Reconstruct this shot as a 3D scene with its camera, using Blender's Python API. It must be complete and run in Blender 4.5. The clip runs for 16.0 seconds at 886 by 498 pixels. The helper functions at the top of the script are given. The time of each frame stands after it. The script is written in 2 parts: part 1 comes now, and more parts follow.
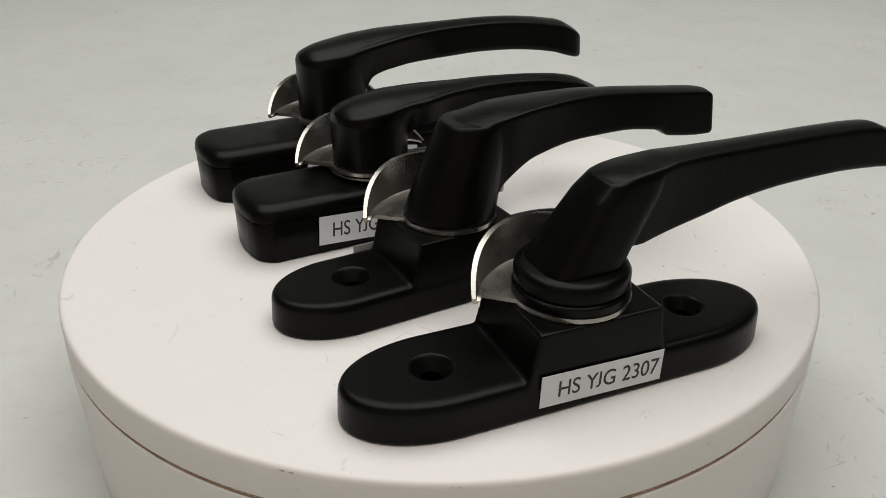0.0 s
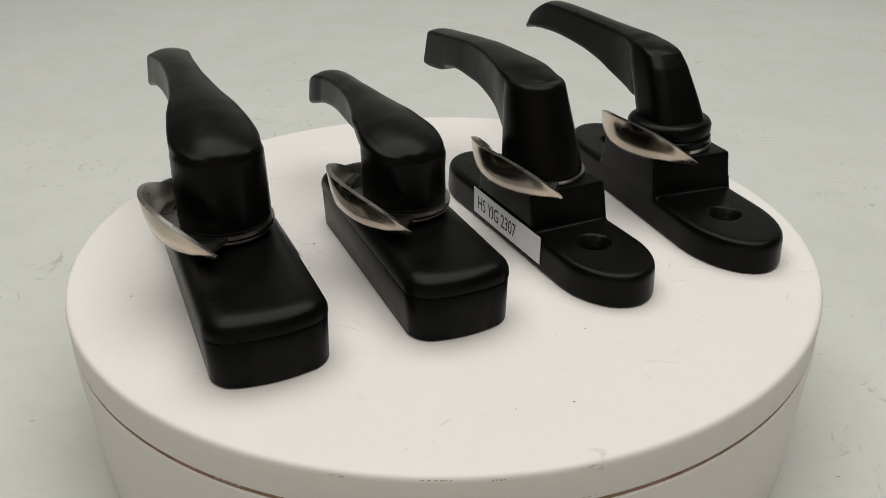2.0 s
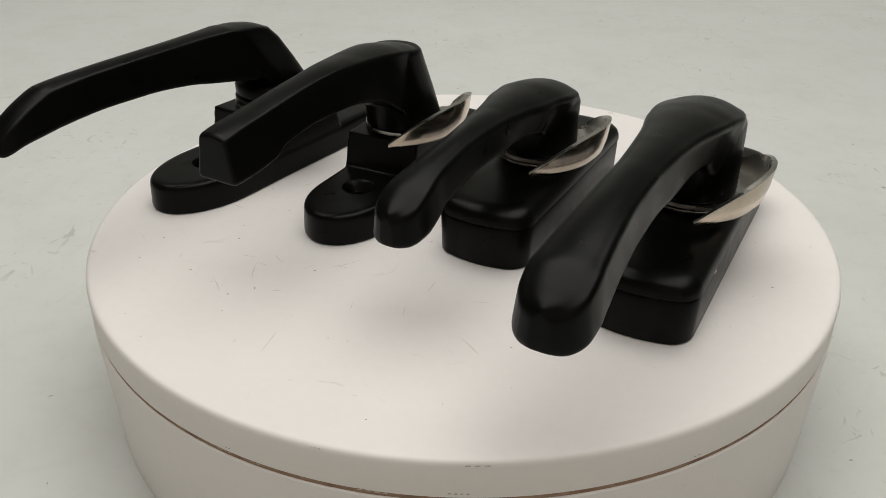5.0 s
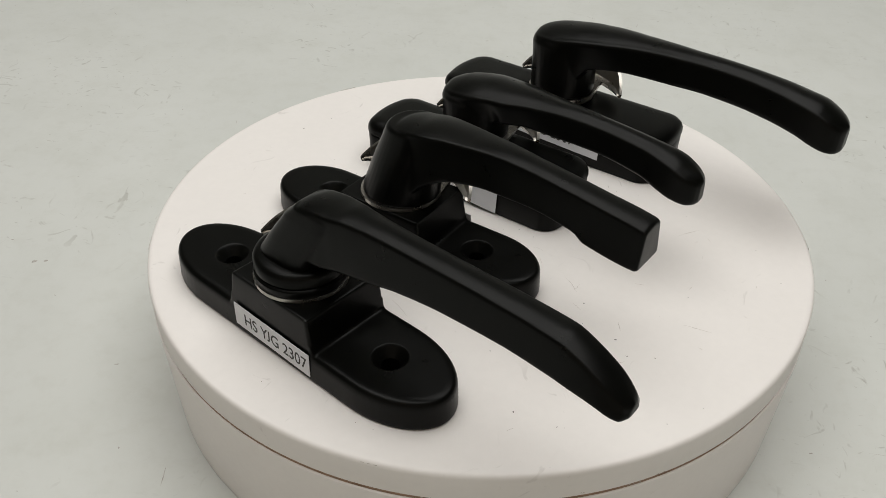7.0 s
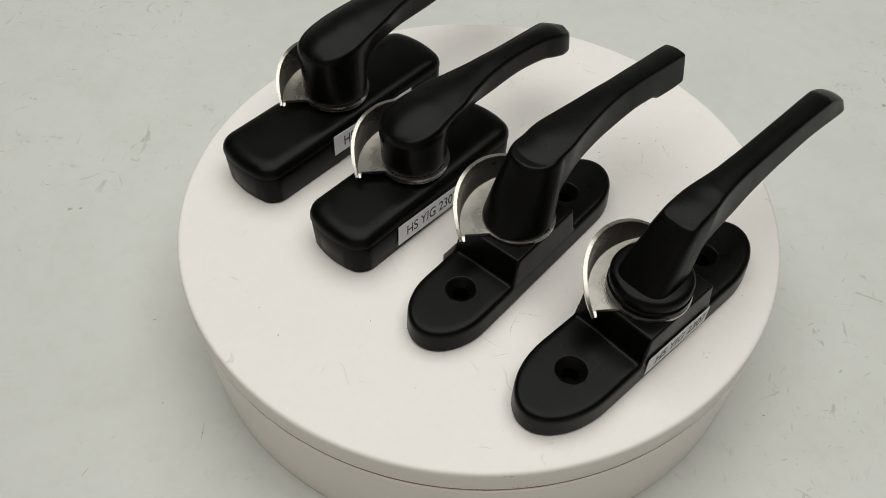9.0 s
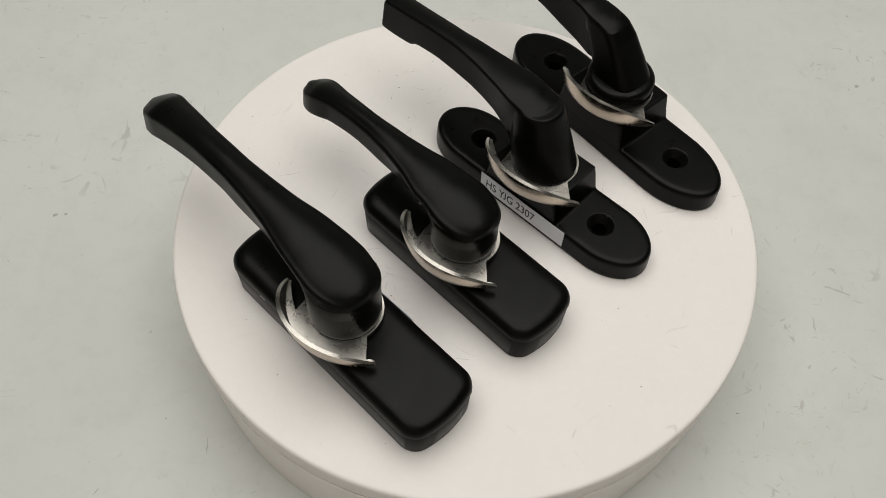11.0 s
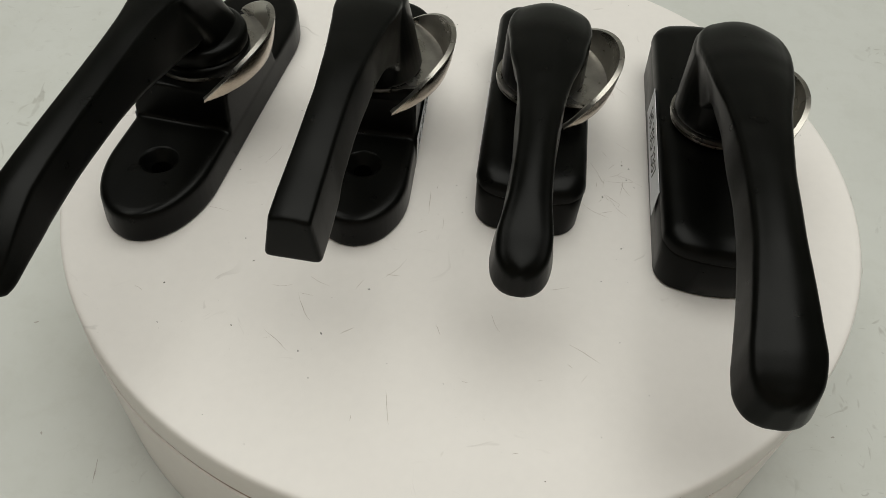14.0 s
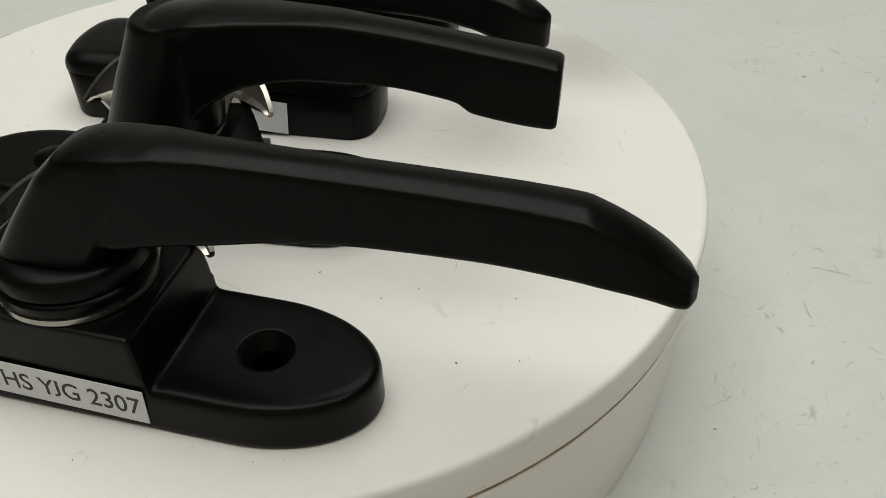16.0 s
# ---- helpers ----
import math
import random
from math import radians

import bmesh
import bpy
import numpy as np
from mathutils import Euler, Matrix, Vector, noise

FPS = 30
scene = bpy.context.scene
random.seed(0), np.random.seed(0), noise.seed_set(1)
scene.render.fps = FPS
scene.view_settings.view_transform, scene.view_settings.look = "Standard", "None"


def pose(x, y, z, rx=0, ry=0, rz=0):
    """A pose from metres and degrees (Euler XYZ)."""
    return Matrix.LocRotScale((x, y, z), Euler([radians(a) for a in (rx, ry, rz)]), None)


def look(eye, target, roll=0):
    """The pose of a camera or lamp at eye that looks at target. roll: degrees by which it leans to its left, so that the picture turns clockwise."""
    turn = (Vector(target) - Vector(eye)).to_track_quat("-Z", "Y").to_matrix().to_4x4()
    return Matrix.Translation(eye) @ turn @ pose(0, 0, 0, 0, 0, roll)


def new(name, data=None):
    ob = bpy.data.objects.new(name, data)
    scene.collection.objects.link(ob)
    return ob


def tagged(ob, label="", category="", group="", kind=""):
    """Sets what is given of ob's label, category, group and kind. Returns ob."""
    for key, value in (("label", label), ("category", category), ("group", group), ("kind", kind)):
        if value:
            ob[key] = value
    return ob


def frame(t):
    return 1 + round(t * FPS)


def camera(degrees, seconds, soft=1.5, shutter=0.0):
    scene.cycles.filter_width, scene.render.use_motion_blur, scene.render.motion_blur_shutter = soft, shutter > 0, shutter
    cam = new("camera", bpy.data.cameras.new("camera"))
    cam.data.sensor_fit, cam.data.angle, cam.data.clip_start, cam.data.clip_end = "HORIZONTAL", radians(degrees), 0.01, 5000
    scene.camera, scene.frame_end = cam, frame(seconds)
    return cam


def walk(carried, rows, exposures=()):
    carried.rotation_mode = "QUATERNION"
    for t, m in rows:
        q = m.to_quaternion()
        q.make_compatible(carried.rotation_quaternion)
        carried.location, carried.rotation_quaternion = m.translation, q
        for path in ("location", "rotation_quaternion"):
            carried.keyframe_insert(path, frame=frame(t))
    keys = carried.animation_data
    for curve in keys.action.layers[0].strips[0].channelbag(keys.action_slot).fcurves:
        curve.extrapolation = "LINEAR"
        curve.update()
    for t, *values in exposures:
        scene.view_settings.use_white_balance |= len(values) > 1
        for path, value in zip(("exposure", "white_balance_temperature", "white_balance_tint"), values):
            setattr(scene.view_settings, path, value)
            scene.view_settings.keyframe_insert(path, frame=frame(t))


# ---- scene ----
cam = camera(54.78, 16.0, soft=0.8)

# ---- camera path: seconds, x, y, z, yaw, pitch, roll ----
PATH = [
    (0.0, 0.0195, -0.2148, 0.1532, 4.97, -27.45, 0.38),
    (0.5, 0.0188, -0.2146, 0.1522, 4.85, -27.43, 0.47),
    (1.0, 0.0194, -0.2149, 0.1523, 4.94, -27.57, 0.60),
    (1.5, 0.0185, -0.2159, 0.1526, 4.74, -27.45, -0.07),
    (2.0, 0.0181, -0.2160, 0.1532, 4.82, -27.52, -0.39),
    (2.5, 0.0187, -0.2166, 0.1537, 4.94, -27.57, -0.37),
    (3.0, 0.0197, -0.2152, 0.1518, 5.09, -27.36, 0.16),
    (3.5, 0.0193, -0.2163, 0.1520, 5.09, -27.43, 0.39),
    (4.0, 0.0188, -0.2153, 0.1518, 5.00, -27.58, -0.03),
    (6.3, 0.0043, -0.2165, 0.1814, 4.07, -34.15, 1.11),
    (6.5, 0.0077, -0.2198, 0.1878, 4.67, -34.94, 0.72),
    (7.0, 0.0155, -0.2193, 0.1995, 6.91, -37.17, 0.87),
    (7.5, 0.0171, -0.2155, 0.2140, 7.95, -40.02, 0.91),
    (8.0, 0.0154, -0.2087, 0.2308, 7.89, -43.39, 1.10),
    (8.5, 0.0157, -0.1992, 0.2389, 8.12, -46.94, 0.57),
    (8.7, 0.0172, -0.1995, 0.2473, 8.31, -48.34, 0.55),
    (10.8, 0.0055, -0.1729, 0.2823, 4.01, -56.47, 2.42),
    (11.0, 0.0041, -0.1719, 0.2878, 3.92, -56.87, 2.79),
    (11.5, 0.0019, -0.1716, 0.3023, 3.79, -57.75, 3.89),
    (12.0, -0.0001, -0.1719, 0.3085, 3.63, -57.67, 4.44),
    (12.5, 0.0021, -0.1704, 0.2901, 3.90, -55.69, 4.50),
    (13.0, 0.0093, -0.1712, 0.2540, 3.42, -53.30, 4.13),
    (13.5, 0.0123, -0.1698, 0.2207, 3.13, -51.13, 4.75),
    (14.0, 0.0039, -0.1647, 0.1967, 2.79, -48.56, 4.45),
    (14.5, 0.0002, -0.1656, 0.1771, 3.38, -46.70, 3.12),
    (15.0, 0.0156, -0.1673, 0.1591, 2.78, -44.16, 1.92),
    (15.5, 0.0299, -0.1655, 0.1541, 2.02, -41.42, 1.66),
    (16.0, 0.0460, -0.1678, 0.1538, 1.74, -39.38, 0.86),
]
walk(cam, [(t, pose(x, y, z, 90 + pitch, 0, yaw) @ pose(0, 0, 0, 0, 0, roll)) for t, x, y, z, yaw, pitch, roll in PATH],
     exposures=[(0.0, 0.07, 6500, 9), (3.0, 0.04, 6560, 8.5), (6.5, 0.06, 6540, 10), (8.0, 0.04, 6500, 7), (11.0, -0.04, 6600, 9), (12.5, -0.08, 6650, 8.5),
                (14.0, -0.13, 6640, 5), (14.5, -0.13, 6640, 2), (15.0, -0.12, 6640, 2.5), (15.5, -0.08, 6640, 2.5), (16.0, 0.04, 6600, 3)])

TOP = 0.046                      # height of the turntable's top
START, SPEED = -330.95, 42.528   # its turn at 0 s and its speed, degrees


def turn(t):
    return START + SPEED * t


# ---- light ----
world = bpy.data.worlds.new("room_air")
world.use_nodes = True
world.node_tree.nodes["Background"].inputs[0].default_value = (0.95, 1.0, 0.97, 1)
world.node_tree.nodes["Background"].inputs[1].default_value = 0.10
scene.world = world


def area_lamp(name, eye, target, sx, sy, watts, colour):
    data = bpy.data.lights.new(name, "AREA")
    data.shape, data.size, data.size_y, data.energy, data.color = "RECTANGLE", sx, sy, watts, colour
    ob = new(name, data)
    ob.matrix_world = look(eye, target)
    return ob


area_lamp("ceiling_softbox", (0.0, 0.10, 1.05), (0, 0.10, 0), 1.25, 1.1, 12.45, (1.0, 0.985, 0.955))

# ---- materials ----


def material(name):
    m = bpy.data.materials.new(name)
    m.use_nodes = True
    nt = m.node_tree
    return m, nt, nt.nodes["Principled BSDF"]


def node(nt, kind, **values):
    n = nt.nodes.new(kind)
    for key, value in values.items():
        if key in n.inputs:
            n.inputs[key].default_value = value
    return n


def place(nt, scale=(1, 1, 1)):
    c = nt.nodes.new("ShaderNodeTexCoord")
    m = nt.nodes.new("ShaderNodeMapping")
    m.inputs["Scale"].default_value = scale
    nt.links.new(c.outputs["Object"], m.inputs["Vector"])
    return m.outputs["Vector"]


def noise_of(nt, vec, scale, detail=3, rough=0.55):
    n = node(nt, "ShaderNodeTexNoise", Scale=scale, Detail=detail, Roughness=rough)
    nt.links.new(vec, n.inputs["Vector"])
    return n.outputs["Fac"]


def ramp(nt, fac, stops):
    r = nt.nodes.new("ShaderNodeValToRGB")
    els = r.color_ramp.elements
    while len(els) < len(stops):
        els.new(0.5)
    for e, (pos, col) in zip(els, stops):
        e.position, e.color = pos, (*col, 1) if len(col) == 3 else col
    nt.links.new(fac, r.inputs["Fac"])
    return r.outputs["Color"]


def mix(nt, fac, a, b, mode="MIX"):
    m = nt.nodes.new("ShaderNodeMix")
    m.data_type, m.blend_type = "RGBA", mode
    for sock, val in ((m.inputs["Factor"], fac), (m.inputs["A"], a), (m.inputs["B"], b)):
        if isinstance(val, bpy.types.NodeSocket):
            nt.links.new(val, sock)
        elif isinstance(val, (int, float)):
            sock.default_value = val
        else:
            sock.default_value = (*val, 1)
    return m.outputs["Result"]


def bump(nt, bsdf, height, strength, distance):
    b = node(nt, "ShaderNodeBump", Strength=strength, Distance=distance)
    nt.links.new(height, b.inputs["Height"])
    nt.links.new(b.outputs["Normal"], bsdf.inputs["Normal"])


def black_coat():
    m, nt, b = material("black_powder_coat")
    v = place(nt)
    col = ramp(nt, noise_of(nt, v, 90, 4), [(0.3, (0.0014, 0.0015, 0.0012)), (0.7, (0.0030, 0.0031, 0.0025))])
    nt.links.new(col, b.inputs["Base Color"])
    rough = ramp(nt, noise_of(nt, v, 160, 4), [(0.3, (0.27, 0.27, 0.27)), (0.75, (0.37, 0.37, 0.37))])
    nt.links.new(rough, b.inputs["Roughness"])
    b.inputs["Specular IOR Level"].default_value = 0.115
    bump(nt, b, noise_of(nt, v, 2600, 2), 0.22, 0.00006)
    return m


def zinc(name, tone, smooth, dull):
    m, nt, b = material(name)
    v = place(nt)
    cloud = noise_of(nt, v, 130, 3)
    col = ramp(nt, cloud, [(0.3, (0.44, 0.425, 0.40)), (0.55, (0.56, 0.545, 0.515)), (0.75, (0.66, 0.645, 0.615))])
    brushed = noise_of(nt, place(nt, (1, 1, 0.12)), 1500, 2)
    col = mix(nt, 0.15, col, ramp(nt, brushed, [(0.3, (0.45, 0.41, 0.36)), (0.7, (0.72, 0.68, 0.63))]))
    col = mix(nt, 1.0, col, tone, "MULTIPLY")
    nt.links.new(col, b.inputs["Base Color"])
    b.inputs["Metallic"].default_value = 1.0
    nt.links.new(ramp(nt, cloud, [(0.3, (smooth, smooth, smooth)), (0.75, (dull, dull, dull))]), b.inputs["Roughness"])
    bump(nt, b, noise_of(nt, v, 420, 2), 0.05, 0.00005)
    return m


def scuffs(nt, scale, stretch, low, high, seed):
    """Short thin marks: stretched noise, cut off, kept in scattered patches."""
    c = nt.nodes.new("ShaderNodeTexCoord")
    mp = nt.nodes.new("ShaderNodeMapping")
    mp.inputs["Scale"].default_value = stretch
    mp.inputs["Rotation"].default_value = (0, 0, seed)
    mp.inputs["Location"].default_value = (seed, seed * 2, 0)
    warp = node(nt, "ShaderNodeTexNoise", Scale=scale * 0.25, Detail=1.0)
    nt.links.new(c.outputs["Object"], warp.inputs["Vector"])
    add = nt.nodes.new("ShaderNodeVectorMath")
    add.operation = "MULTIPLY_ADD"
    add.inputs[1].default_value = (0.02, 0.02, 0.02)
    nt.links.new(warp.outputs["Color"], add.inputs[0])
    nt.links.new(c.outputs["Object"], add.inputs[2])
    nt.links.new(add.outputs[0], mp.inputs["Vector"])
    return ramp(nt, noise_of(nt, mp.outputs["Vector"], scale, 2, 0.5), [(low, (0, 0, 0)), (high, (1, 1, 1))])


def table_white():
    m, nt, b = material("scuffed_white_plastic")
    v = place(nt)
    base = ramp(nt, noise_of(nt, v, 14, 4), [(0.25, (0.800, 0.766, 0.738)), (0.75, (0.838, 0.805, 0.777))])
    fine = ramp(nt, noise_of(nt, v, 420, 3), [(0.3, (0.98, 0.98, 0.98)), (0.7, (1, 1, 1))])
    col = mix(nt, 1.0, base, fine, "MULTIPLY")
    patch = ramp(nt, noise_of(nt, v, 26, 3), [(0.50, (0, 0, 0)), (0.66, (1, 1, 1))])
    for k, (sc, st, lo, hi) in enumerate([(300, (0.14, 1.6, 1), 0.70, 0.76), (260, (1.5, 0.12, 1), 0.71, 0.77), (620, (1, 1, 1), 0.745, 0.80)]):
        cut = mix(nt, 1.0, scuffs(nt, sc, st, lo, hi, 0.7 + k), patch, "MULTIPLY")
        half = mix(nt, 1.0, cut, (0.28, 0.28, 0.28), "MULTIPLY")
        col = mix(nt, half, col, (0.22, 0.19, 0.16))
    nt.links.new(col, b.inputs["Base Color"])
    b.inputs["Roughness"].default_value = 0.5
    b.inputs["Specular IOR Level"].default_value = 0.35
    bump(nt, b, noise_of(nt, v, 700, 3), 0.08, 0.0001)
    return m


def paper_white():
    m, nt, b = material("used_white_paper")
    v = place(nt)
    base = ramp(nt, noise_of(nt, v, 5, 4), [(0.25, (0.578, 0.590, 0.564)), (0.75, (0.632, 0.643, 0.616))])
    cloud = ramp(nt, noise_of(nt, v, 26, 6, 0.65), [(0.30, (0.93, 0.93, 0.915)), (0.50, (0.98, 0.98, 0.975)), (0.70, (1, 1, 1))])
    col = mix(nt, 1.0, base, cloud, "MULTIPLY")
    grime = ramp(nt, noise_of(nt, v, 120, 5, 0.7), [(0.34, (0.90, 0.89, 0.87)), (0.50, (1, 1, 1))])
    col = mix(nt, 0.3, col, mix(nt, 1.0, col, grime, "MULTIPLY"))
    patch = ramp(nt, noise_of(nt, v, 11, 3), [(0.46, (0, 0, 0)), (0.62, (1, 1, 1))])
    for k, (sc, st, lo, hi) in enumerate([(260, (0.3, 1.5, 1), 0.66, 0.73), (230, (1.4, 0.3, 1), 0.67, 0.74), (420, (1, 1, 1), 0.70, 0.76)]):
        cut = mix(nt, 1.0, scuffs(nt, sc, st, lo, hi, 1.9 + k), patch, "MULTIPLY")
        half = mix(nt, 1.0, cut, (0.34, 0.34, 0.34), "MULTIPLY")
        col = mix(nt, half, col, (0.20, 0.18, 0.15))
    nt.links.new(col, b.inputs["Base Color"])
    b.inputs["Roughness"].default_value = 0.7
    b.inputs["Specular IOR Level"].default_value = 0.25
    bump(nt, b, noise_of(nt, v, 260, 4), 0.06, 0.0004)
    return m


def plain(name, a, c, rough, scale=200):
    m, nt, b = material(name)
    nt.links.new(ramp(nt, noise_of(nt, place(nt), scale, 3), [(0.3, a), (0.7, c)]), b.inputs["Base Color"])
    b.inputs["Roughness"].default_value = rough
    return m


BLACK, ZINC = black_coat(), zinc("bare_zinc_casting", (0.74, 0.73, 0.71), 0.24, 0.36)
WARM_ZINC = zinc("warm_toned_zinc", (1.0, 0.89, 0.78), 0.17, 0.28)
TABLE, PAPER = table_white(), paper_white()
STICKER = plain("matt_label_paper", (0.70, 0.71, 0.74), (0.76, 0.77, 0.80), 0.55)
INK = plain("printed_black_ink", (0.02, 0.02, 0.02), (0.035, 0.035, 0.035), 0.6)
SEAM = plain("brown_seam_dirt", (0.24, 0.14, 0.09), (0.40, 0.27, 0.19), 0.8)
WALL = plain("grey_wall_paint", (0.46, 0.46, 0.45), (0.52, 0.52, 0.51), 0.8, 3)
TAN = plain("warm_tan_bounce_paint", (0.52, 0.44, 0.37), (0.57, 0.49, 0.42), 0.8, 3)

MM = 0.001


def part(name, bm, mat, parent, label="", smooth=True, kind=""):
    me = bpy.data.meshes.new(name)
    bmesh.ops.recalc_face_normals(bm, faces=bm.faces)
    bm.to_mesh(me)
    bm.free()
    me.materials.append(mat)
    ob = new(name, me)
    ob.parent = parent
    if smooth:
        me.shade_smooth()
        me.set_sharp_from_angle(angle=radians(38))
    return tagged(ob, label, kind=kind)


def rings(bm, loops, cap_start=True, cap_end=True):
    """Skin a row of closed loops of equally many points (mm)."""
    made = [[bm.verts.new((x * MM, y * MM, z * MM)) for x, y, z in loop] for loop in loops]
    n = len(made[0])
    for a, b in zip(made, made[1:]):
        for i in range(n):
            bm.faces.new((a[i], a[(i + 1) % n], b[(i + 1) % n], b[i]))
    if cap_start:
        bm.faces.new(list(reversed(made[0])))
    if cap_end:
        bm.faces.new(made[-1])
    return bm


def lathe(bm, profile, n=64, cx=0.0, cy=0.0):
    """A solid of revolution about z; profile from bottom to top as (radius, z) in mm."""
    loops = [[(cx + r * math.cos(2 * math.pi * i / n), cy + r * math.sin(2 * math.pi * i / n), z) for i in range(n)] for r, z in profile]
    return rings(bm, loops)


def evaluated(bm, build):
    """The mesh after the modifiers that build(ob) sets, as a bmesh."""
    me = bpy.data.meshes.new("work")
    bmesh.ops.recalc_face_normals(bm, faces=bm.faces)
    bm.to_mesh(me)
    bm.free()
    ob = new("work", me)
    extra = build(ob) or []
    bpy.context.view_layer.update()
    out = bmesh.new()
    out.from_mesh(ob.evaluated_get(bpy.context.evaluated_depsgraph_get()).to_mesh())
    for o in (ob, *extra):
        bpy.data.objects.remove(o)
    return out


def cast_shape(bm, voxel=0.5, passes=4):
    """Melts overlapping solids into one casting with softened edges."""
    def build(ob):
        r = ob.modifiers.new("melt", "REMESH")
        r.mode, r.voxel_size, r.use_smooth_shade = "VOXEL", voxel * MM, True
        s = ob.modifiers.new("soften", "SMOOTH")
        s.factor, s.iterations = 0.5, passes
    return evaluated(bm, build)


def bored(bm, cutter_bm):
    me = bpy.data.meshes.new("cutter")
    bmesh.ops.recalc_face_normals(cutter_bm, faces=cutter_bm.faces)
    cutter_bm.to_mesh(me)
    cutter_bm.free()

    def build(ob):
        cut = new("cutter", me)
        b = ob.modifiers.new("bore", "BOOLEAN")
        b.operation, b.object, b.solver = "DIFFERENCE", cut, "EXACT"
        return [cut]
    return evaluated(bm, build)


# ---- setting ----


def sheet(name, corners, mat, label, thick):
    bm = bmesh.new()
    a = [bm.verts.new(c) for c in corners]
    n = (Vector(corners[1]) - Vector(corners[0])).cross(Vector(corners[2]) - Vector(corners[0])).normalized() * thick
    b = [bm.verts.new(Vector(c) - n) for c in corners]
    bm.faces.new(a)
    bm.faces.new(list(reversed(b)))
    for i in range(4):
        j = (i + 1) % 4
        bm.faces.new((a[j], a[i], b[i], b[j]))
    return part_free(name, bm, mat, label)


def part_free(name, bm, mat, label):
    return tagged(part(name, bm, mat, None, smooth=False), label, name.split("_")[0], kind="structure")


def paper_sweep():
    """White paper on the table that runs back and then curves up."""
    bm = bmesh.new()
    prof = [(-0.84, 0.0), (0.75, 0.0)]
    prof += [(0.75 + 0.45 * math.sin(a), 0.45 - 0.45 * math.cos(a)) for a in np.linspace(0.12, math.pi / 2, 12)]
    prof += [(1.2, 1.9)]
    rows = [[bm.verts.new((x, y, z)) for x in (-1.8, 1.8)] for y, z in prof]
    rows += [[bm.verts.new((x, y + (0.004 if y > 0.8 else 0), z - 0.004)) for x in (-1.8, 1.8)] for y, z in reversed(prof)]
    for i in range(len(rows)):
        a, b = rows[i], rows[(i + 1) % len(rows)]
        bm.faces.new((a[0], a[1], b[1], b[0]))
    bm.faces.new([r[0] for r in rows])
    bm.faces.new([r[1] for r in reversed(rows)])
    ob = part("ground", bm, PAPER, None)
    return tagged(ob, "used white paper sweep with fine scratches and specks", "backdrop", kind="structure")


paper_sweep()
sheet("floor", [(-2, -2, -0.01), (2, -2, -0.01), (2, 2, -0.01), (-2, 2, -0.01)], WALL, "plain grey bench under the paper", 0.05)
# unseen reflector added close behind the camera, throws warm light onto the fronts
sheet("wall_south", [(-2, -0.85, 0.002), (-2, -0.85, 2.2), (2, -0.85, 2.2), (2, -0.85, 0.002)], TAN, "added unseen warm tan bounce wall behind the camera", 0.1)
sheet("wall_north", [(2, 1.7, 0), (2, 1.7, 2.2), (-2, 1.7, 2.2), (-2, 1.7, 0)], WALL, "plain grey painted wall", 0.1)
sheet("wall_west", [(-2, 1.7, 0), (-2, 1.7, 2.2), (-2, -1.7, 2.2), (-2, -1.7, 0)], WALL, "plain grey painted wall", 0.1)
sheet("wall_east", [(2, -1.7, 0), (2, -1.7, 2.2), (2, 1.7, 2.2), (2, 1.7, 0)], WALL, "plain grey painted wall", 0.1)
sheet("ceiling", [(-2, -1.7, 2.2), (-2, 1.7, 2.2), (2, 1.7, 2.2), (2, -1.7, 2.2)], WALL, "plain grey painted ceiling", 0.1)

# ---- turntable ----
turntable = tagged(new("turntable"), "round white plastic display turntable on white paper", "turntable")
bm = lathe(bmesh.new(), [(98.0, 0.0), (98.7, 0.6), (100.2, 35.45), (100.15, 35.8), (99.9, 36.0), (97.0, 36.05)], 160)
part("drum", bm, TABLE, turntable, "plain white fixed drum")
bm = lathe(bmesh.new(), [(99.7, 35.95), (99.7, 37.3)], 160)
part("seam", bm, SEAM, turntable, "dirty brown seam below the platform")
bm = lathe(bmesh.new(), [(97.5, 36.95), (99.5, 37.0), (99.9, 37.12), (100.0, 37.4), (100.0, 44.6), (99.85, 45.3), (99.5, 45.75), (99.0, 45.95), (98.3, 46.0)], 200)
platform = part("platform", bm, TABLE, turntable, "scuffed white turning platform")

# ---- dust, hairs and scratches ----
SPECK = plain("dark_dust", (0.05, 0.045, 0.04), (0.12, 0.10, 0.085), 0.8, 900)
SCRATCH = plain("brown_scratch", (0.40, 0.35, 0.31), (0.58, 0.53, 0.48), 0.8, 500)

DUST = plain("grey_brown_dust", (0.30, 0.285, 0.26), (0.50, 0.48, 0.44), 0.8, 400)


def fleck(bm, rng, x, y, z, size):
    """A tiny irregular flake, 0.03 mm thick."""
    n = rng.choice((4, 5, 6))
    a0, long = rng.uniform(0, 6.28), rng.uniform(1.0, 2.4)
    ring = []
    for i in range(n):
        a = 6.28 * i / n
        px, py = size * long * math.cos(a) * rng.uniform(0.6, 1.1), size * math.sin(a) * rng.uniform(0.6, 1.1)
        ring.append((x + px * math.cos(a0) - py * math.sin(a0), y + px * math.sin(a0) + py * math.cos(a0)))
    rings(bm, [[(px, py, z - 0.01) for px, py in ring], [(px, py, z + 0.03) for px, py in ring]])


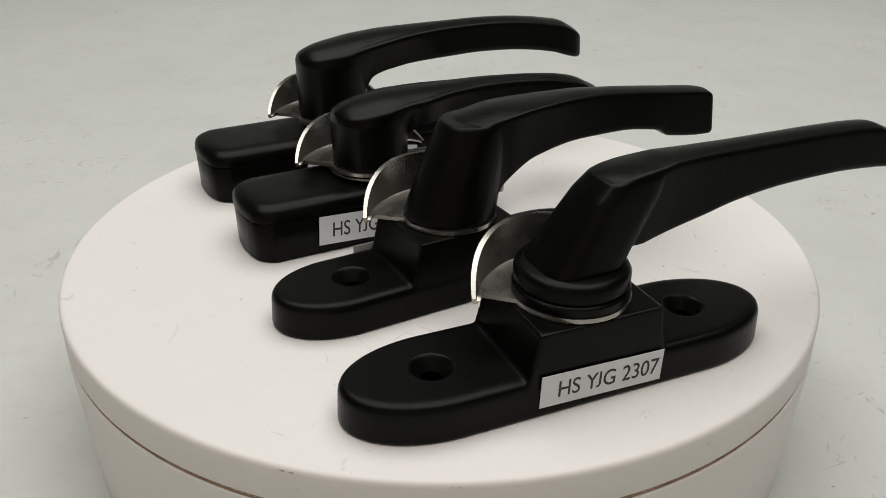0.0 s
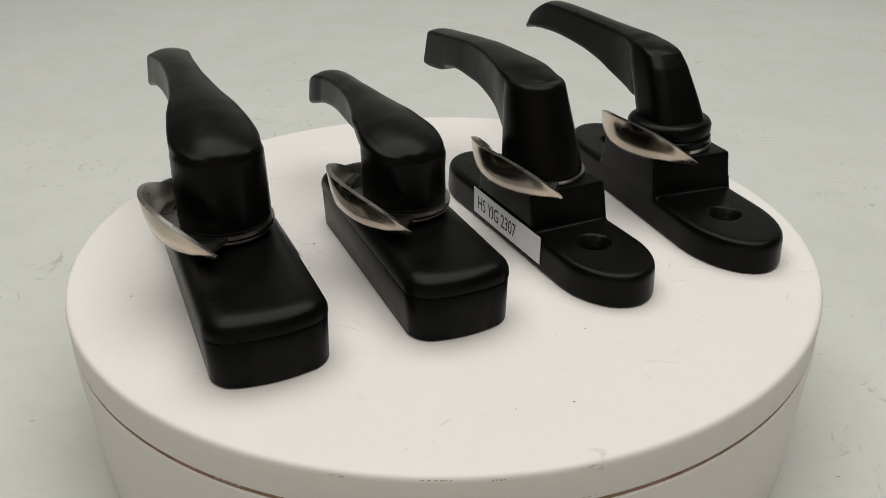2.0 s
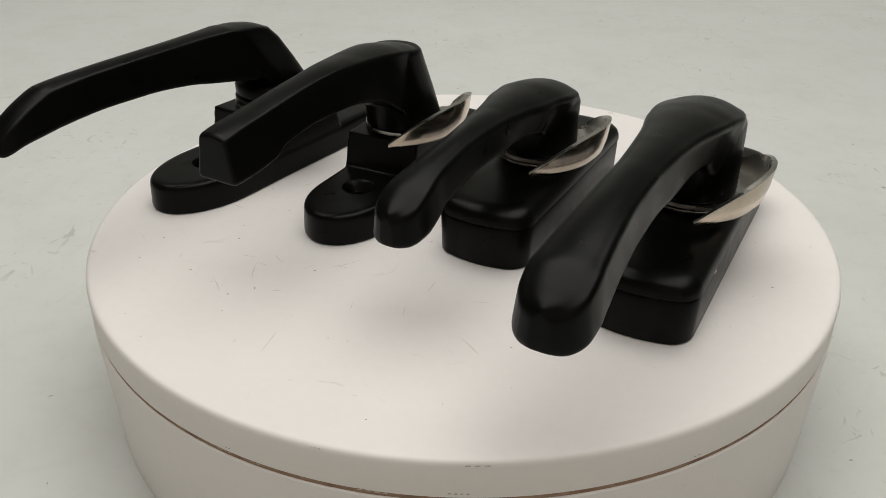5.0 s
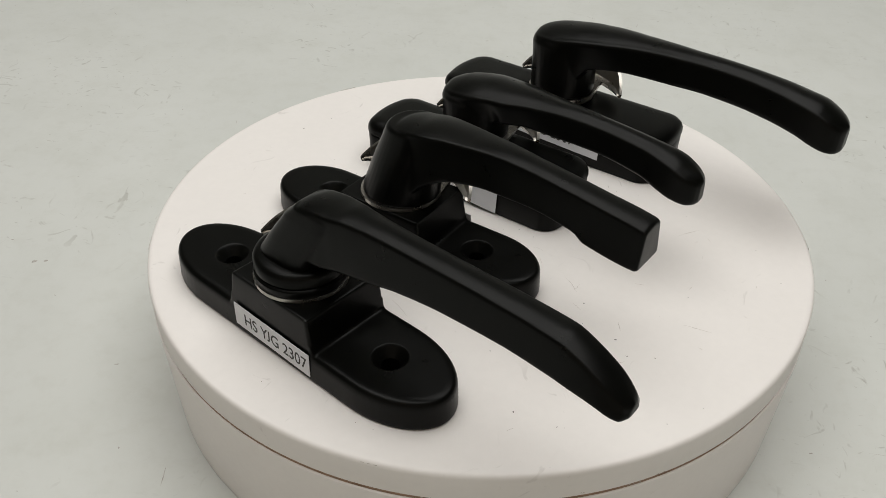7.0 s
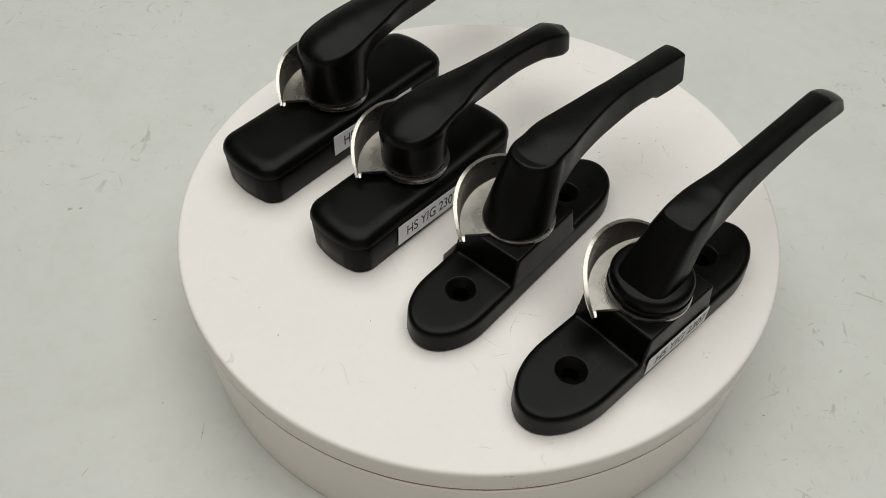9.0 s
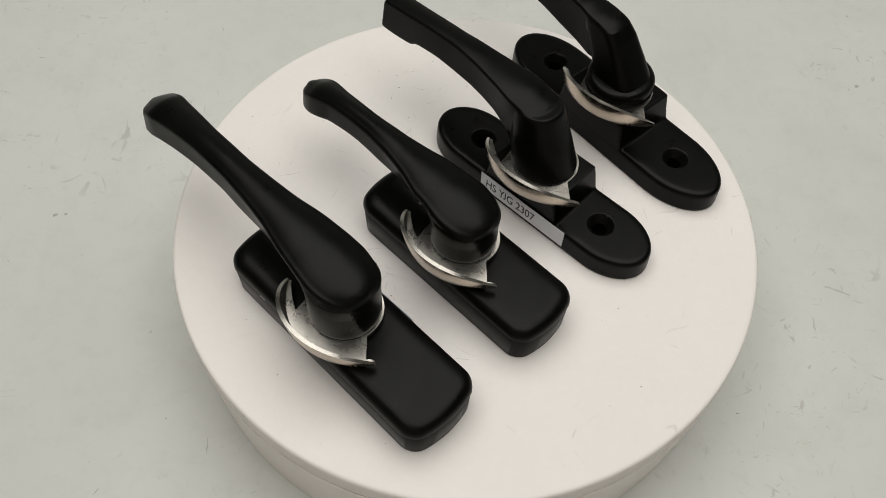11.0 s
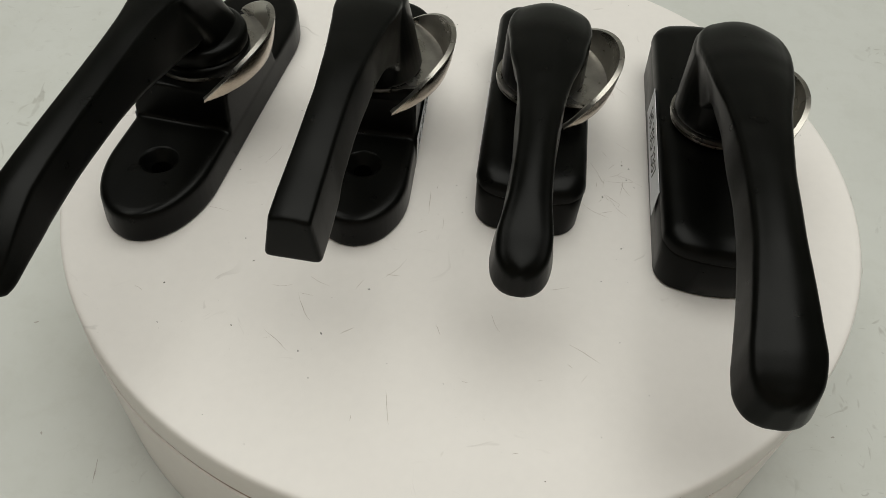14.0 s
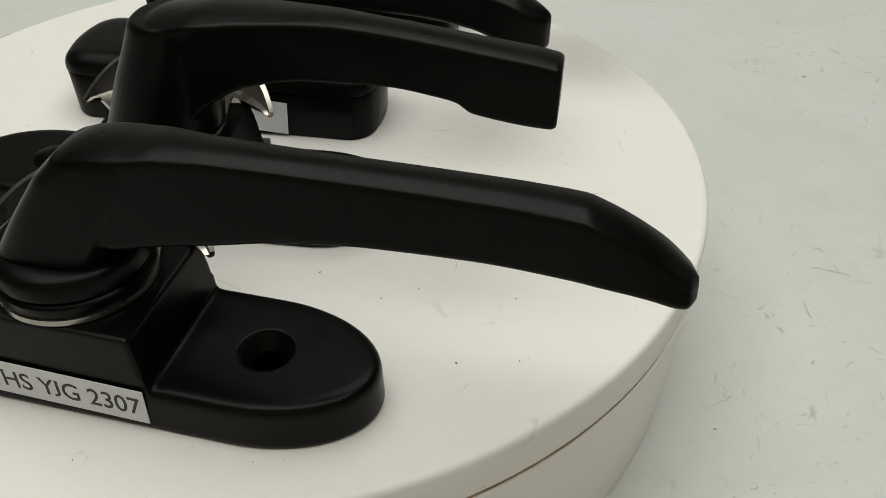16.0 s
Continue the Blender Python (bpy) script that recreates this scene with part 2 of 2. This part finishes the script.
def strand(bm, rng, x, y, z, length, width):
    """A thin curved mark lying flat, tapering at both ends."""
    a, bend = rng.uniform(0, 6.28), rng.uniform(-0.10, 0.10)
    n = max(5, int(length / 1.2))
    left, right = [], []
    for i in range(n + 1):
        w = width * (0.15 + math.sin(math.pi * i / n)) * rng.uniform(0.6, 1.0) * 0.5
        left.append((x - w * math.sin(a), y + w * math.cos(a)))
        right.append((x + w * math.sin(a), y - w * math.cos(a)))
        x, y, a = x + length / n * math.cos(a), y + length / n * math.sin(a), a + bend + rng.uniform(-0.12, 0.12)
    vl = [bm.verts.new((px * MM, py * MM, (z + 0.012) * MM)) for px, py in left]
    vr = [bm.verts.new((px * MM, py * MM, (z + 0.012) * MM)) for px, py in right]
    for i in range(n):
        bm.faces.new((vl[i], vr[i], vr[i + 1], vl[i + 1]))


rng = random.Random(7)
bm_dust, bm_scratch = bmesh.new(), bmesh.new()
for k in range(70):
    r, a = 95 * math.sqrt(rng.random()), rng.uniform(0, 6.28)
    fleck(bm_dust, rng, r * math.cos(a), r * math.sin(a), 46.0, rng.choice((0.07, 0.08, 0.10, 0.13, 0.2)))
for x, y in ((26.5, -40.7), (56.9, -57.7), (40, -45), (62, -20), (-8, 40), (5, 36)):
    fleck(bm_dust, rng, x, y, 46.0, 0.22)
for k in range(64):
    if k < 24:
        x, y = rng.gauss(52, 16), rng.gauss(-8, 30)
    elif k < 44:
        x, y = rng.gauss(-2, 9), rng.gauss(38, 2.2)
    else:
        x, y = rng.gauss(-15, 40), rng.choice((-47, -4, 38)) + rng.gauss(0, 3)
    if math.hypot(x, y) < 92:
        strand(bm_scratch, rng, x, y, 46.0, rng.choice((1.5, 2.5, 3.5, 5, 8)), rng.uniform(0.07, 0.15))
for k in range(46):
    a, z = rng.uniform(0, 6.28), rng.choice((36.9, 37.3, 38.0, 45.0, 45.4))
    n = rng.choice((2, 3, 4))
    half, tall = rng.uniform(0.003, 0.012), rng.uniform(0.15, 0.4)
    for i in range(n):
        a1 = a + i * half * 1.6
        quad = [bm_scratch.verts.new((100.03 * MM * math.cos(q), 100.03 * MM * math.sin(q), zz * MM)) for q, zz in
                ((a1, z), (a1 + half, z + rng.uniform(-0.1, 0.1)), (a1 + half * 0.8, z + tall), (a1 + half * 0.1, z + tall * 0.7))]
        bm_scratch.faces.new(quad)
part("dust", bm_dust, SPECK, platform, "dark dust specks on the platform", smooth=False, kind="stuff")
part("wear", bm_scratch, SCRATCH, platform, "fine brown scratches and edge chips", smooth=False, kind="stuff")

bm_dust = bmesh.new()
for k in range(300):
    r, a = rng.uniform(108, 520), rng.uniform(0, 6.28)
    fleck(bm_dust, rng, r * math.cos(a), r * math.sin(a), 0.0, rng.choice((0.12, 0.15, 0.2, 0.3)) * (1 + r / 700))
knots = [(rng.uniform(112, 330), rng.uniform(0, 6.28)) for k in range(16)]
for k in range(150):
    r, a = rng.uniform(106, 420), rng.uniform(0, 6.28)
    if k > 40:
        r, a = rng.choice(knots)
        r, a = max(106, r + rng.gauss(0, 9)), a + rng.gauss(0, 0.05)
    strand(bm_dust, rng, r * math.cos(a), r * math.sin(a), 0.0, rng.choice((0.8, 1.2, 1.8, 2.5, 4, 7)), rng.uniform(0.10, 0.32))
for x, y, size in ((-167, 12, 0.9), (173, 130, 1.1), (60, 133, 1.2), (-163, 13, 0.7)):
    fleck(bm_dust, rng, x, y, 0.0, size)
dust = part("dust", bm_dust, DUST, None, smooth=False, kind="stuff")
tagged(dust, "grey dust specks and short hairs scattered on white paper", "dust")


# ---- locks ----


def pill(length, half, semi, inset, z, n=28):
    """Outline with half-elliptic ends of semi-axis semi along x."""
    out = []
    for sign in (1, -1):
        cx = sign * (length / 2 - semi)
        for i in range(n):
            a = -math.pi / 2 + math.pi * i / (n - 1)
            out.append((cx + sign * (semi - inset) * math.cos(a), sign * (half - inset) * math.sin(a), z))
    return out


def bowed_box(length, half, bow, r, inset, z, n=9):
    """Rounded rectangle whose short ends bow outwards."""
    L, W = length / 2 - inset, half - inset
    r = max(r - inset * 0.6, 0.3)
    pts = []
    for sx, sy, a0 in ((1, -1, -math.pi / 2), (1, 1, 0), (-1, 1, math.pi / 2), (-1, -1, math.pi)):
        for i in range(n):
            a = a0 + math.pi / 2 * i / (n - 1)
            pts.append((sx * (L - r) + r * math.cos(a), sy * (W - r) + r * math.sin(a), z))
        if sy == -sx:
            for i in range(1, 8):
                pts.append((sx * L, sx * (W - r) * (-1 + i / 4), z))
    return [(x - math.copysign(bow * (y / W) ** 2, x), y, zz) for x, y, zz in pts]


def block(bm, x0, x1, X0, X1, y, Y, z0, z1):
    """A block with sloping ends: foot x0..x1 by +-y, crown X0..X1 by +-Y."""
    return rings(bm, [[(x0, -y, z0), (x1, -y, z0), (x1, y, z0), (x0, y, z0)], [(X0, -Y, z1), (X1, -Y, z1), (X1, Y, z1), (X0, Y, z1)]])


def screw_plate(parent, length, half, semi, plate, foot, crown, top, holes, shift=0.0):
    bm = bmesh.new()
    rings(bm, [pill(length, half, semi, i, z) for i, z in ((0.3, 0), (0, 0.5), (0.3, plate - 1.6), (0.6, plate - 0.7), (1.3, plate - 0.2), (2.4, plate))])
    bm.transform(Matrix.Translation((shift * MM, 0, 0)))
    block(bm, *foot, *crown, half - 0.15, half - 0.9, 1.0, top)
    bm = cast_shape(bm, 0.4, 7)
    cut = bmesh.new()
    for hx in holes:
        lathe(cut, [(2.3, 0.8), (2.4, plate - 2.8), (3.0, plate - 2.1), (4.0, plate - 0.5), (4.5, plate - 0.1), (5.0, plate + 0.2), (5.0, plate + 4)], 36, hx, 0)
    part("base", bored(bm, cut), BLACK, parent, "black stepped base with two countersunk screw holes")


def box_base(parent, length, half, shift):
    bm = bmesh.new()
    rings(bm, [bowed_box(length, half, 2.6, 4.6, i, z) for i, z in ((0.9, 0), (0.5, 0.5), (0.2, 10.7), (0.5, 11.2))])
    bm.transform(Matrix.Translation((shift * MM, 0, 0)))
    part("tray", bm, BLACK, parent, "black lower housing")
    bm = bmesh.new()
    rings(bm, [bowed_box(length, half, 2.6, 4.6, i, z) for i, z in
               ((1.2, 11.1), (0.25, 11.4), (0.0, 11.7), (0.1, 13.0), (0.5, 14.1), (1.2, 14.9), (2.3, 15.5), (3.8, 15.85), (5.5, 15.95))])
    bm.transform(Matrix.Translation((shift * MM, 0, 0)))
    part("cover", bm, BLACK, parent, "black rounded cover")
    bm = lathe(bmesh.new(), [(10.2, 15.5), (10.2, 18.0), (9.8, 18.35)], 48)
    part("neck", bm, BLACK, parent)
    bm = lathe(bmesh.new(), [(10.3, 16.9), (11.2, 17.0), (11.3, 17.3), (11.2, 17.6), (10.3, 17.7)], 48)
    part("washer", bm, ZINC, parent, "thin zinc spring washer")


def crescent(parent, z, tilt=0.0, rc=11.6):
    """Cast latch: a flat cam plate and the rising crescent lip on its edge."""
    R, cy, reach, tall = 22.2, -3.7, radians(64), 9.0
    turn_m = Matrix.Rotation(radians(tilt), 4, "Z")

    bm = bmesh.new()
    outline = []
    for i in range(33):
        u = 0.5 - 1.4 * i / 32
        a = math.pi / 2 - reach * u
        r = R - 0.40 * (1.1 + (tall - 0.2) * (1 - abs(u) ** 2.3)) - 0.9
        outline.append((r * math.cos(a), cy + r * math.sin(a)))
    a0, a1 = math.pi - 0.15, 2 * math.pi + 0.15
    for i in range(40):
        a = a0 + (a1 - a0) * i / 39
        outline.append((rc * math.cos(a), rc * math.sin(a)))
    rings(bm, [[(x, y, z) for x, y in outline], [(x * 0.995, y * 0.995, z + 0.95) for x, y in outline]])
    bm.transform(turn_m)
    plate = part("cam_plate", bm, ZINC, parent, "bare zinc cam plate")

    bm = bmesh.new()
    loops = []
    for i in range(49):
        u = -1 + 2 * i / 48
        a = math.pi / 2 - reach * u
        h = 1.1 + (tall - 0.2) * (1 - abs(u) ** 2.3)
        thick = 1.25 - 0.45 * abs(u) ** 4
        k = h / 10.0
        wall = max(0.5, h - 1.0)
        prof = [(R - 4.0 * k - 0.5, z - 0.9 * k), (R - 2.3 * k - 0.2, z - 0.3 * k), (R - 1.0 * k, z + 1.5 * k), (R - 0.2 * k, z + 4.5 * k), (R + 0.5 * k, z + h - 0.3), (R + 0.45 * k, z + h),
                (R + 0.5 * k - thick, z + h), (R + 0.1 * k - thick, z + h - 0.5 * wall), (R - 0.5 * k - thick, z + h - 0.92 * wall), (R - 0.9 * k - thick, z + h - wall), (R - 4.4 * k - 1.1, z + h - wall)]
        loops.append([(r * math.cos(a), cy + r * math.sin(a), zz) for r, zz in prof])
    rings(bm, loops)
    bm.faces.ensure_lookup_table()
    # outer faces take the warmer zinc tone, the rest the neutral one
    for i, face in enumerate(bm.faces):
        face.material_index = 1 if i % len(loops[0]) < 4 else 0
    bm.transform(turn_m)
    lip = part("lip", bm, ZINC, parent, "zinc crescent lip, warmer tone on its outer faces, with a worn bright edge")
    lip.data.materials.append(WARM_ZINC)
    return plate


def smooth_rows(rows, step=0.9):
    """Resample station rows (first column along the arm) with monotone cubic slopes."""
    a = np.array(rows, float)
    s, v = a[:, 0], a[:, 1:]
    d = np.diff(v, axis=0) / np.diff(s)[:, None]
    m = np.zeros_like(v)
    m[0], m[-1] = d[0], d[-1]
    for i in range(1, len(s) - 1):
        same = d[i - 1] * d[i] > 0
        m[i] = np.where(same, 2 * d[i - 1] * d[i] / np.where(same, d[i - 1] + d[i], 1), 0)
    out = []
    for i in range(len(s) - 1):
        h = s[i + 1] - s[i]
        k = max(1, int(math.ceil(h / step)))
        for j in range(k):
            t = j / k
            row = (2 * t**3 - 3 * t**2 + 1) * v[i] + (t**3 - 2 * t**2 + t) * h * m[i] + (3 * t**2 - 2 * t**3) * v[i + 1] + (t**3 - t**2) * h * m[i + 1]
            out.append((s[i] + t * h, *row))
    return out + [tuple(a[-1])]


def arm(bm, rows, edge=1.0, crown=0.45):
    """An arm along x from rows of place, top, bottom, half-width above and below (mm)."""
    loops = []
    for s, zt, zb, wt, wb in smooth_rows(rows):
        zt += 2.15 - crown
        swell = crown + 0.30 * max(0.0, wt - 5.5)
        r = min(edge, wt * 0.7, wb * 0.7, (zt - zb) * 0.42)
        loop = []
        for sx, zz, w, a0 in ((1, zt, wt, 0), (-1, zt, wt, math.pi / 2), (-1, zb, wb, math.pi), (1, zb, wb, 1.5 * math.pi)):
            up = 1 if zz == zt else -1
            for i in range(6):
                a = a0 + math.pi / 2 * i / 5
                loop.append((s, sx * (w - r) + r * math.cos(a), zz - up * r + r * math.sin(a)))
            if zz == zt and sx == 1:
                for i in range(1, 12):
                    q = 1 - i / 6
                    loop.append((s, q * (w - r), zt + swell * (1 - q * q)))
        loops.append(loop)
    return rings(bm, loops)


def leaning(bm, sections, n=40):
    """A column of superelliptic sections: z, centre x, half-length, half-width, squareness."""
    loops = []
    for z, cx, a, b, p in sections:
        loop = []
        for i in range(n):
            t = 2 * math.pi * i / n
            c, s = math.cos(t), math.sin(t)
            loop.append((cx + a * math.copysign(abs(c) ** (2 / p), c), b * math.copysign(abs(s) ** (2 / p), s), z))
        loops.append(loop)
    return rings(bm, loops)


def handle(parent, hub, rows, angle, label, edge=1.1, crown=0.45):
    bm = bmesh.new()
    leaning(bm, hub)
    arm(bm, rows, edge, crown)
    bm = cast_shape(bm, 0.33, 8 if crown > 0.5 else 4)
    bm.transform(Matrix.Rotation(radians(angle), 4, "Z"))
    return part("handle", bm, BLACK, parent, label)


def sticker(parent, x0, x1, y, z0, z1, face, start, stop, tilt=0.0):
    """Printed label on the side face at y; face -1 is read from -y, +1 from +y."""
    cx, cz, L, Hh = (x0 + x1) / 2, (z0 + z1) / 2, x1 - x0, z1 - z0
    m = Matrix.Translation(Vector((cx, y, cz)) * MM) @ Matrix.Rotation(0 if face < 0 else math.pi, 4, "Z") @ Matrix.Rotation(radians(tilt), 4, "Y")
    bm = bmesh.new()
    rings(bm, [[(-L / 2, 0, -Hh / 2), (L / 2, 0, -Hh / 2), (L / 2, 0, Hh / 2), (-L / 2, 0, Hh / 2)],
               [(-L / 2, -0.14, -Hh / 2), (L / 2, -0.14, -Hh / 2), (L / 2, -0.14, Hh / 2), (-L / 2, -0.14, Hh / 2)]])
    bm.transform(m)
    tag = part("label", bm, STICKER, parent, "white paper label with printed lettering", smooth=False)
    curve = bpy.data.curves.new("print", "FONT")
    curve.body, curve.size, curve.extrude, curve.offset = "HS YJG 2307", 1.0, 0.004, 0.006
    work = new("print", curve)
    bpy.context.view_layer.update()
    bm = bmesh.new()
    bm.from_mesh(work.evaluated_get(bpy.context.evaluated_depsgraph_get()).to_mesh())
    bpy.data.objects.remove(work)
    capital, seen = max(v.co.y for v in bm.verts), set()
    for seed in list(bm.verts):          # the hook of a letter below the line is drawn up onto it
        if seed in seen:
            continue
        island, edge_of = {seed}, [seed]
        while edge_of:
            for e in edge_of.pop().link_edges:
                for v in e.verts:
                    if v not in island:
                        island.add(v)
                        edge_of.append(v)
        seen |= island
        low, high = min(v.co.y for v in island), max(v.co.y for v in island)
        if low < -0.06:
            for v in island:
                v.co.y = (v.co.y - low) / (high - low) * capital
    xs, ys = [v.co.x for v in bm.verts], [v.co.y for v in bm.verts]
    wide, high = max(xs) - min(xs), max(ys) - min(ys)
    sx = L * (stop - start) * MM / wide
    sy = Hh * 0.52 * MM / high
    for v in bm.verts:
        v.co = Vector(((v.co.x - min(xs)) * sx + (start - 0.5) * L * MM, -0.00016 - (v.co.z + 0.004) * 0.004, (v.co.y - (max(ys) + min(ys)) / 2) * sy))
    bm.transform(m)
    part("lettering", bm, INK, tag, "HS YJG 2307 in black print", smooth=False)


def lock_collared():
    """Lock with a collar and an angular handle, on a stepped screw plate."""
    ob = tagged(new("window_lock"), "black crescent window lock, angular handle on collar, stepped screw base", "window lock", "locks on the turntable")
    screw_plate(ob, 99.3, 13.0, 21.0, 8.6, (-17.0, 17.0), (-13.4, 14.6), 18.6, (-30.8, 30.0), -0.5)
    crescent(ob, 18.8, 7.5, 12.4)
    bm = lathe(bmesh.new(), [(12.0, 19.3), (12.1, 19.6), (12.1, 21.5), (11.7, 22.0), (11.3, 22.1), (11.3, 22.5), (11.85, 22.8), (11.9, 25.0), (11.4, 25.9), (10.4, 26.4), (8.0, 26.5)], 64)
    part("collar", bm, BLACK, ob, "black round collar")
    handle(ob, [(24.5, -0.5, 8.6, 8.2, 3.0), (26.5, 0.0, 8.8, 8.3, 3.4), (33.0, 4.0, 8.2, 7.4, 4.0), (40.0, 8.6, 7.6, 6.4, 4.5), (43.4, 11.2, 6.8, 5.8, 4.0)],
           [(3.6, 40.3, 34, 3.6, 4.5), (5.0, 41.5, 32, 5.0, 5.6), (8, 42.5, 30, 5.6, 6.2), (12, 43.1, 29.6, 5.6, 6.0), (16, 43.46, 30.2, 5.33, 5.48), (20, 43.89, 31.0, 4.73, 5.22),
            (28, 43.9, 32.6, 3.95, 5.08), (37.07, 43.8, 34.4, 3.7, 4.82), (50.19, 43.7, 35.7, 3.6, 4.7), (63.33, 43.5, 36.0, 3.65, 4.7), (76.0, 42.8, 35.4, 3.85, 4.93), (79.6, 41.6, 35.0, 3.9, 5.04),
            (86.54, 37.97, 34.07, 3.8, 5.04), (91.09, 34.5, 32.7, 2.94, 3.94), (92.2, 33.5, 33.0, 1.23, 1.85)], 1.2, "long angular black lever")
    sticker(ob, -13.2, 15.3, -12.95, 1.9, 9.2, -1, 0.14, 0.97, 1.6)
    return ob


def lock_notched():
    """Lock with a conical hub and a lever that has a notched end."""
    ob = tagged(new("window_lock"), "black crescent window lock, conical hub, square-ended notched handle", "window lock", "locks on the turntable")
    screw_plate(ob, 92.0, 12.0, 17.0, 8.6, (-17.2, 16.8), (-13.6, 13.6), 18.4, (-26.4, 26.4))
    crescent(ob, 18.6)
    handle(ob, [(19.7, 0.3, 11.4, 10.8, 2.0), (21.0, 0.5, 11.3, 10.7, 2.0), (30.0, 3.0, 10.2, 9.4, 2.1), (37.5, 5.2, 9.0, 8.3, 2.2), (41.5, 6.2, 8.4, 7.7, 2.2), (42.3, 6.6, 7.9, 7.2, 2.2)],
           [(-0.4, 39.4, 34, 3.0, 3.2), (0.6, 39.9, 33, 4.6, 4.8), (3, 40.5, 28, 6.4, 6.8), (8, 41.3, 23.5, 7.2, 7.4), (12, 42.0, 27, 7.3, 6.5), (21, 42.76, 32.0, 6.1, 5.69),
            (34, 43.1, 34.3, 4.5, 5.4), (46.03, 42.3, 34.4, 3.82, 5.18), (56.08, 41.2, 33.2, 3.82, 5.18), (58.59, 40.9, 32.6, 3.82, 5.18), (61.61, 40.5, 30.8, 3.89, 5.29), (75.58, 38.6, 29.4, 4.03, 5.51),
            (76.38, 38.1, 29.8, 3.82, 5.18)],
           -3.2, "black lever with a notch under its square end", 0.9)
    sticker(ob, -20.4, 16.4, 12.0, 1.9, 9.5, 1, 0.07, 0.66)
    return ob


def lock_small():
    """Small lock on a box base."""
    ob = tagged(new("window_lock"), "small black crescent window lock, rounded paddle handle, box base", "window lock", "locks on the turntable")
    box_base(ob, 76.9, 12.9, -0.3)
    crescent(ob, 18.3)
    handle(ob, [(19.4, 0, 10.4, 10.4, 2.0), (21, 0, 10.5, 10.5, 2.0), (27.0, 0, 10.4, 10.3, 2.1), (31.8, 0, 10.3, 10.2, 2.4), (32.8, 0, 9.9, 9.8, 2.4)],
           [(-10.0, 31.4, 29.6, 2.9, 2.9), (-9.3, 32.1, 29.4, 4.9, 4.9), (-7, 32.7, 29, 7.7, 7.7), (-3, 33.5, 26, 9.5, 9.5), (2, 34.3, 23, 10.0, 9.4), (6, 34.9, 22.5, 9.6, 7.6),
            (10, 35.2, 26.8, 9.0, 5.6), (14, 35.4, 28.3, 8.6, 7.0), (22, 35.9, 29.0, 6.6, 5.35), (33, 36.1, 29.0, 4.8, 5.13), (45.89, 35.5, 28.5, 4.0, 4.55), (58.62, 34.2, 26.8, 4.3, 5.0),
            (65.0, 32.9, 25.0, 5.1, 6.0), (68.2, 31.9, 24.0, 5.4, 6.2), (71.2, 30.4, 23.3, 5.2, 5.8), (73.5, 29.3, 22.9, 4.2, 4.8), (74.9, 28.5, 22.9, 2.9, 3.3), (75.6, 27.8, 23.3, 1.4, 1.7)],
           -1.2, "rounded black paddle lever", 1.4, 0.9)
    sticker(ob, -20.9, 17.4, -12.95, 1.8, 10.0, -1, 0.10, 0.72, 3.0)
    return ob


def lock_large():
    """Large lock on a long box base."""
    ob = tagged(new("window_lock"), "large black crescent window lock, long paddle handle, box base", "window lock", "locks on the turntable")
    box_base(ob, 88.2, 13.5, -0.5)
    crescent(ob, 18.3)
    handle(ob, [(19.4, 0, 10.9, 10.9, 2.0), (21, 0, 11.0, 11.0, 2.0), (31, 0, 10.9, 10.8, 2.1), (36.4, 0, 10.8, 10.6, 2.4), (37.4, 0, 10.4, 10.2, 2.4)],
           [(-10.5, 35.8, 34.2, 3.0, 3.0), (-9.8, 36.6, 34.0, 5.0, 5.0), (-7.5, 37.2, 33.5, 7.9, 7.9), (-3, 38.0, 29, 9.8, 9.8), (2, 38.7, 24, 10.4, 9.9), (8, 39.8, 26.0, 9.9, 7.4),
            (12, 40.3, 30.4, 9.4, 6.4), (17, 40.9, 32.0, 8.7, 6.4), (27, 41.7, 33.2, 6.7, 5.9), (39, 42.1, 33.6, 5.4, 5.8), (49.45, 42.1, 33.7, 4.8, 5.3), (60.56, 41.7, 33.3, 4.8, 5.5),
            (71.78, 40.6, 32.2, 5.4, 6.2), (80.66, 39.0, 30.6, 6.1, 7.0), (85.0, 38.0, 29.2, 6.5, 7.3), (88.4, 36.4, 28.2, 6.3, 7.1), (90.9, 35.1, 27.6, 5.4, 6.1), (92.6, 34.0, 27.4, 4.0, 4.5), (93.6, 33.1, 27.8, 1.9, 2.2)],
           -0.8, "long rounded black paddle lever", 1.4, 0.9)
    bm = bmesh.new()
    rings(bm, [[(23.2, 13.2, 10.6), (25.4, 13.2, 10.8), (25.2, 13.2, 11.15), (23.5, 13.2, 11.0)], [(23.2, 13.42, 10.6), (25.4, 13.42, 10.8), (25.2, 13.42, 11.15), (23.5, 13.42, 11.0)]])
    part("paint_chip", bm, STICKER, ob, "small pale chip in the black coat", smooth=False)
    sticker(ob, -14.6, 23.2, -13.6, 4.6, 12.8, -1, 0.12, 0.75, 2.0)
    return ob


# lock, its place on the platform (m) and its own turn (degrees)
LOCKS = [(lock_collared(), -0.0016, -0.0695, -0.6), (lock_notched(), -0.0090, -0.0254, 5.7),
         (lock_small(), -0.0146, 0.0155, 4.2), (lock_large(), -0.0115, 0.0595, 4.3)]


def motions():
    times = [i * 0.2 for i in range(81)]
    walk(platform, [(t, pose(0, 0, 0, 0, 0, turn(t))) for t in times])
    for ob, x, y, own in LOCKS:
        walk(ob, [(t, pose(0, 0, TOP, 0, 0, turn(t)) @ pose(x, y, 0, 0, 0, own)) for t in times])


motions()
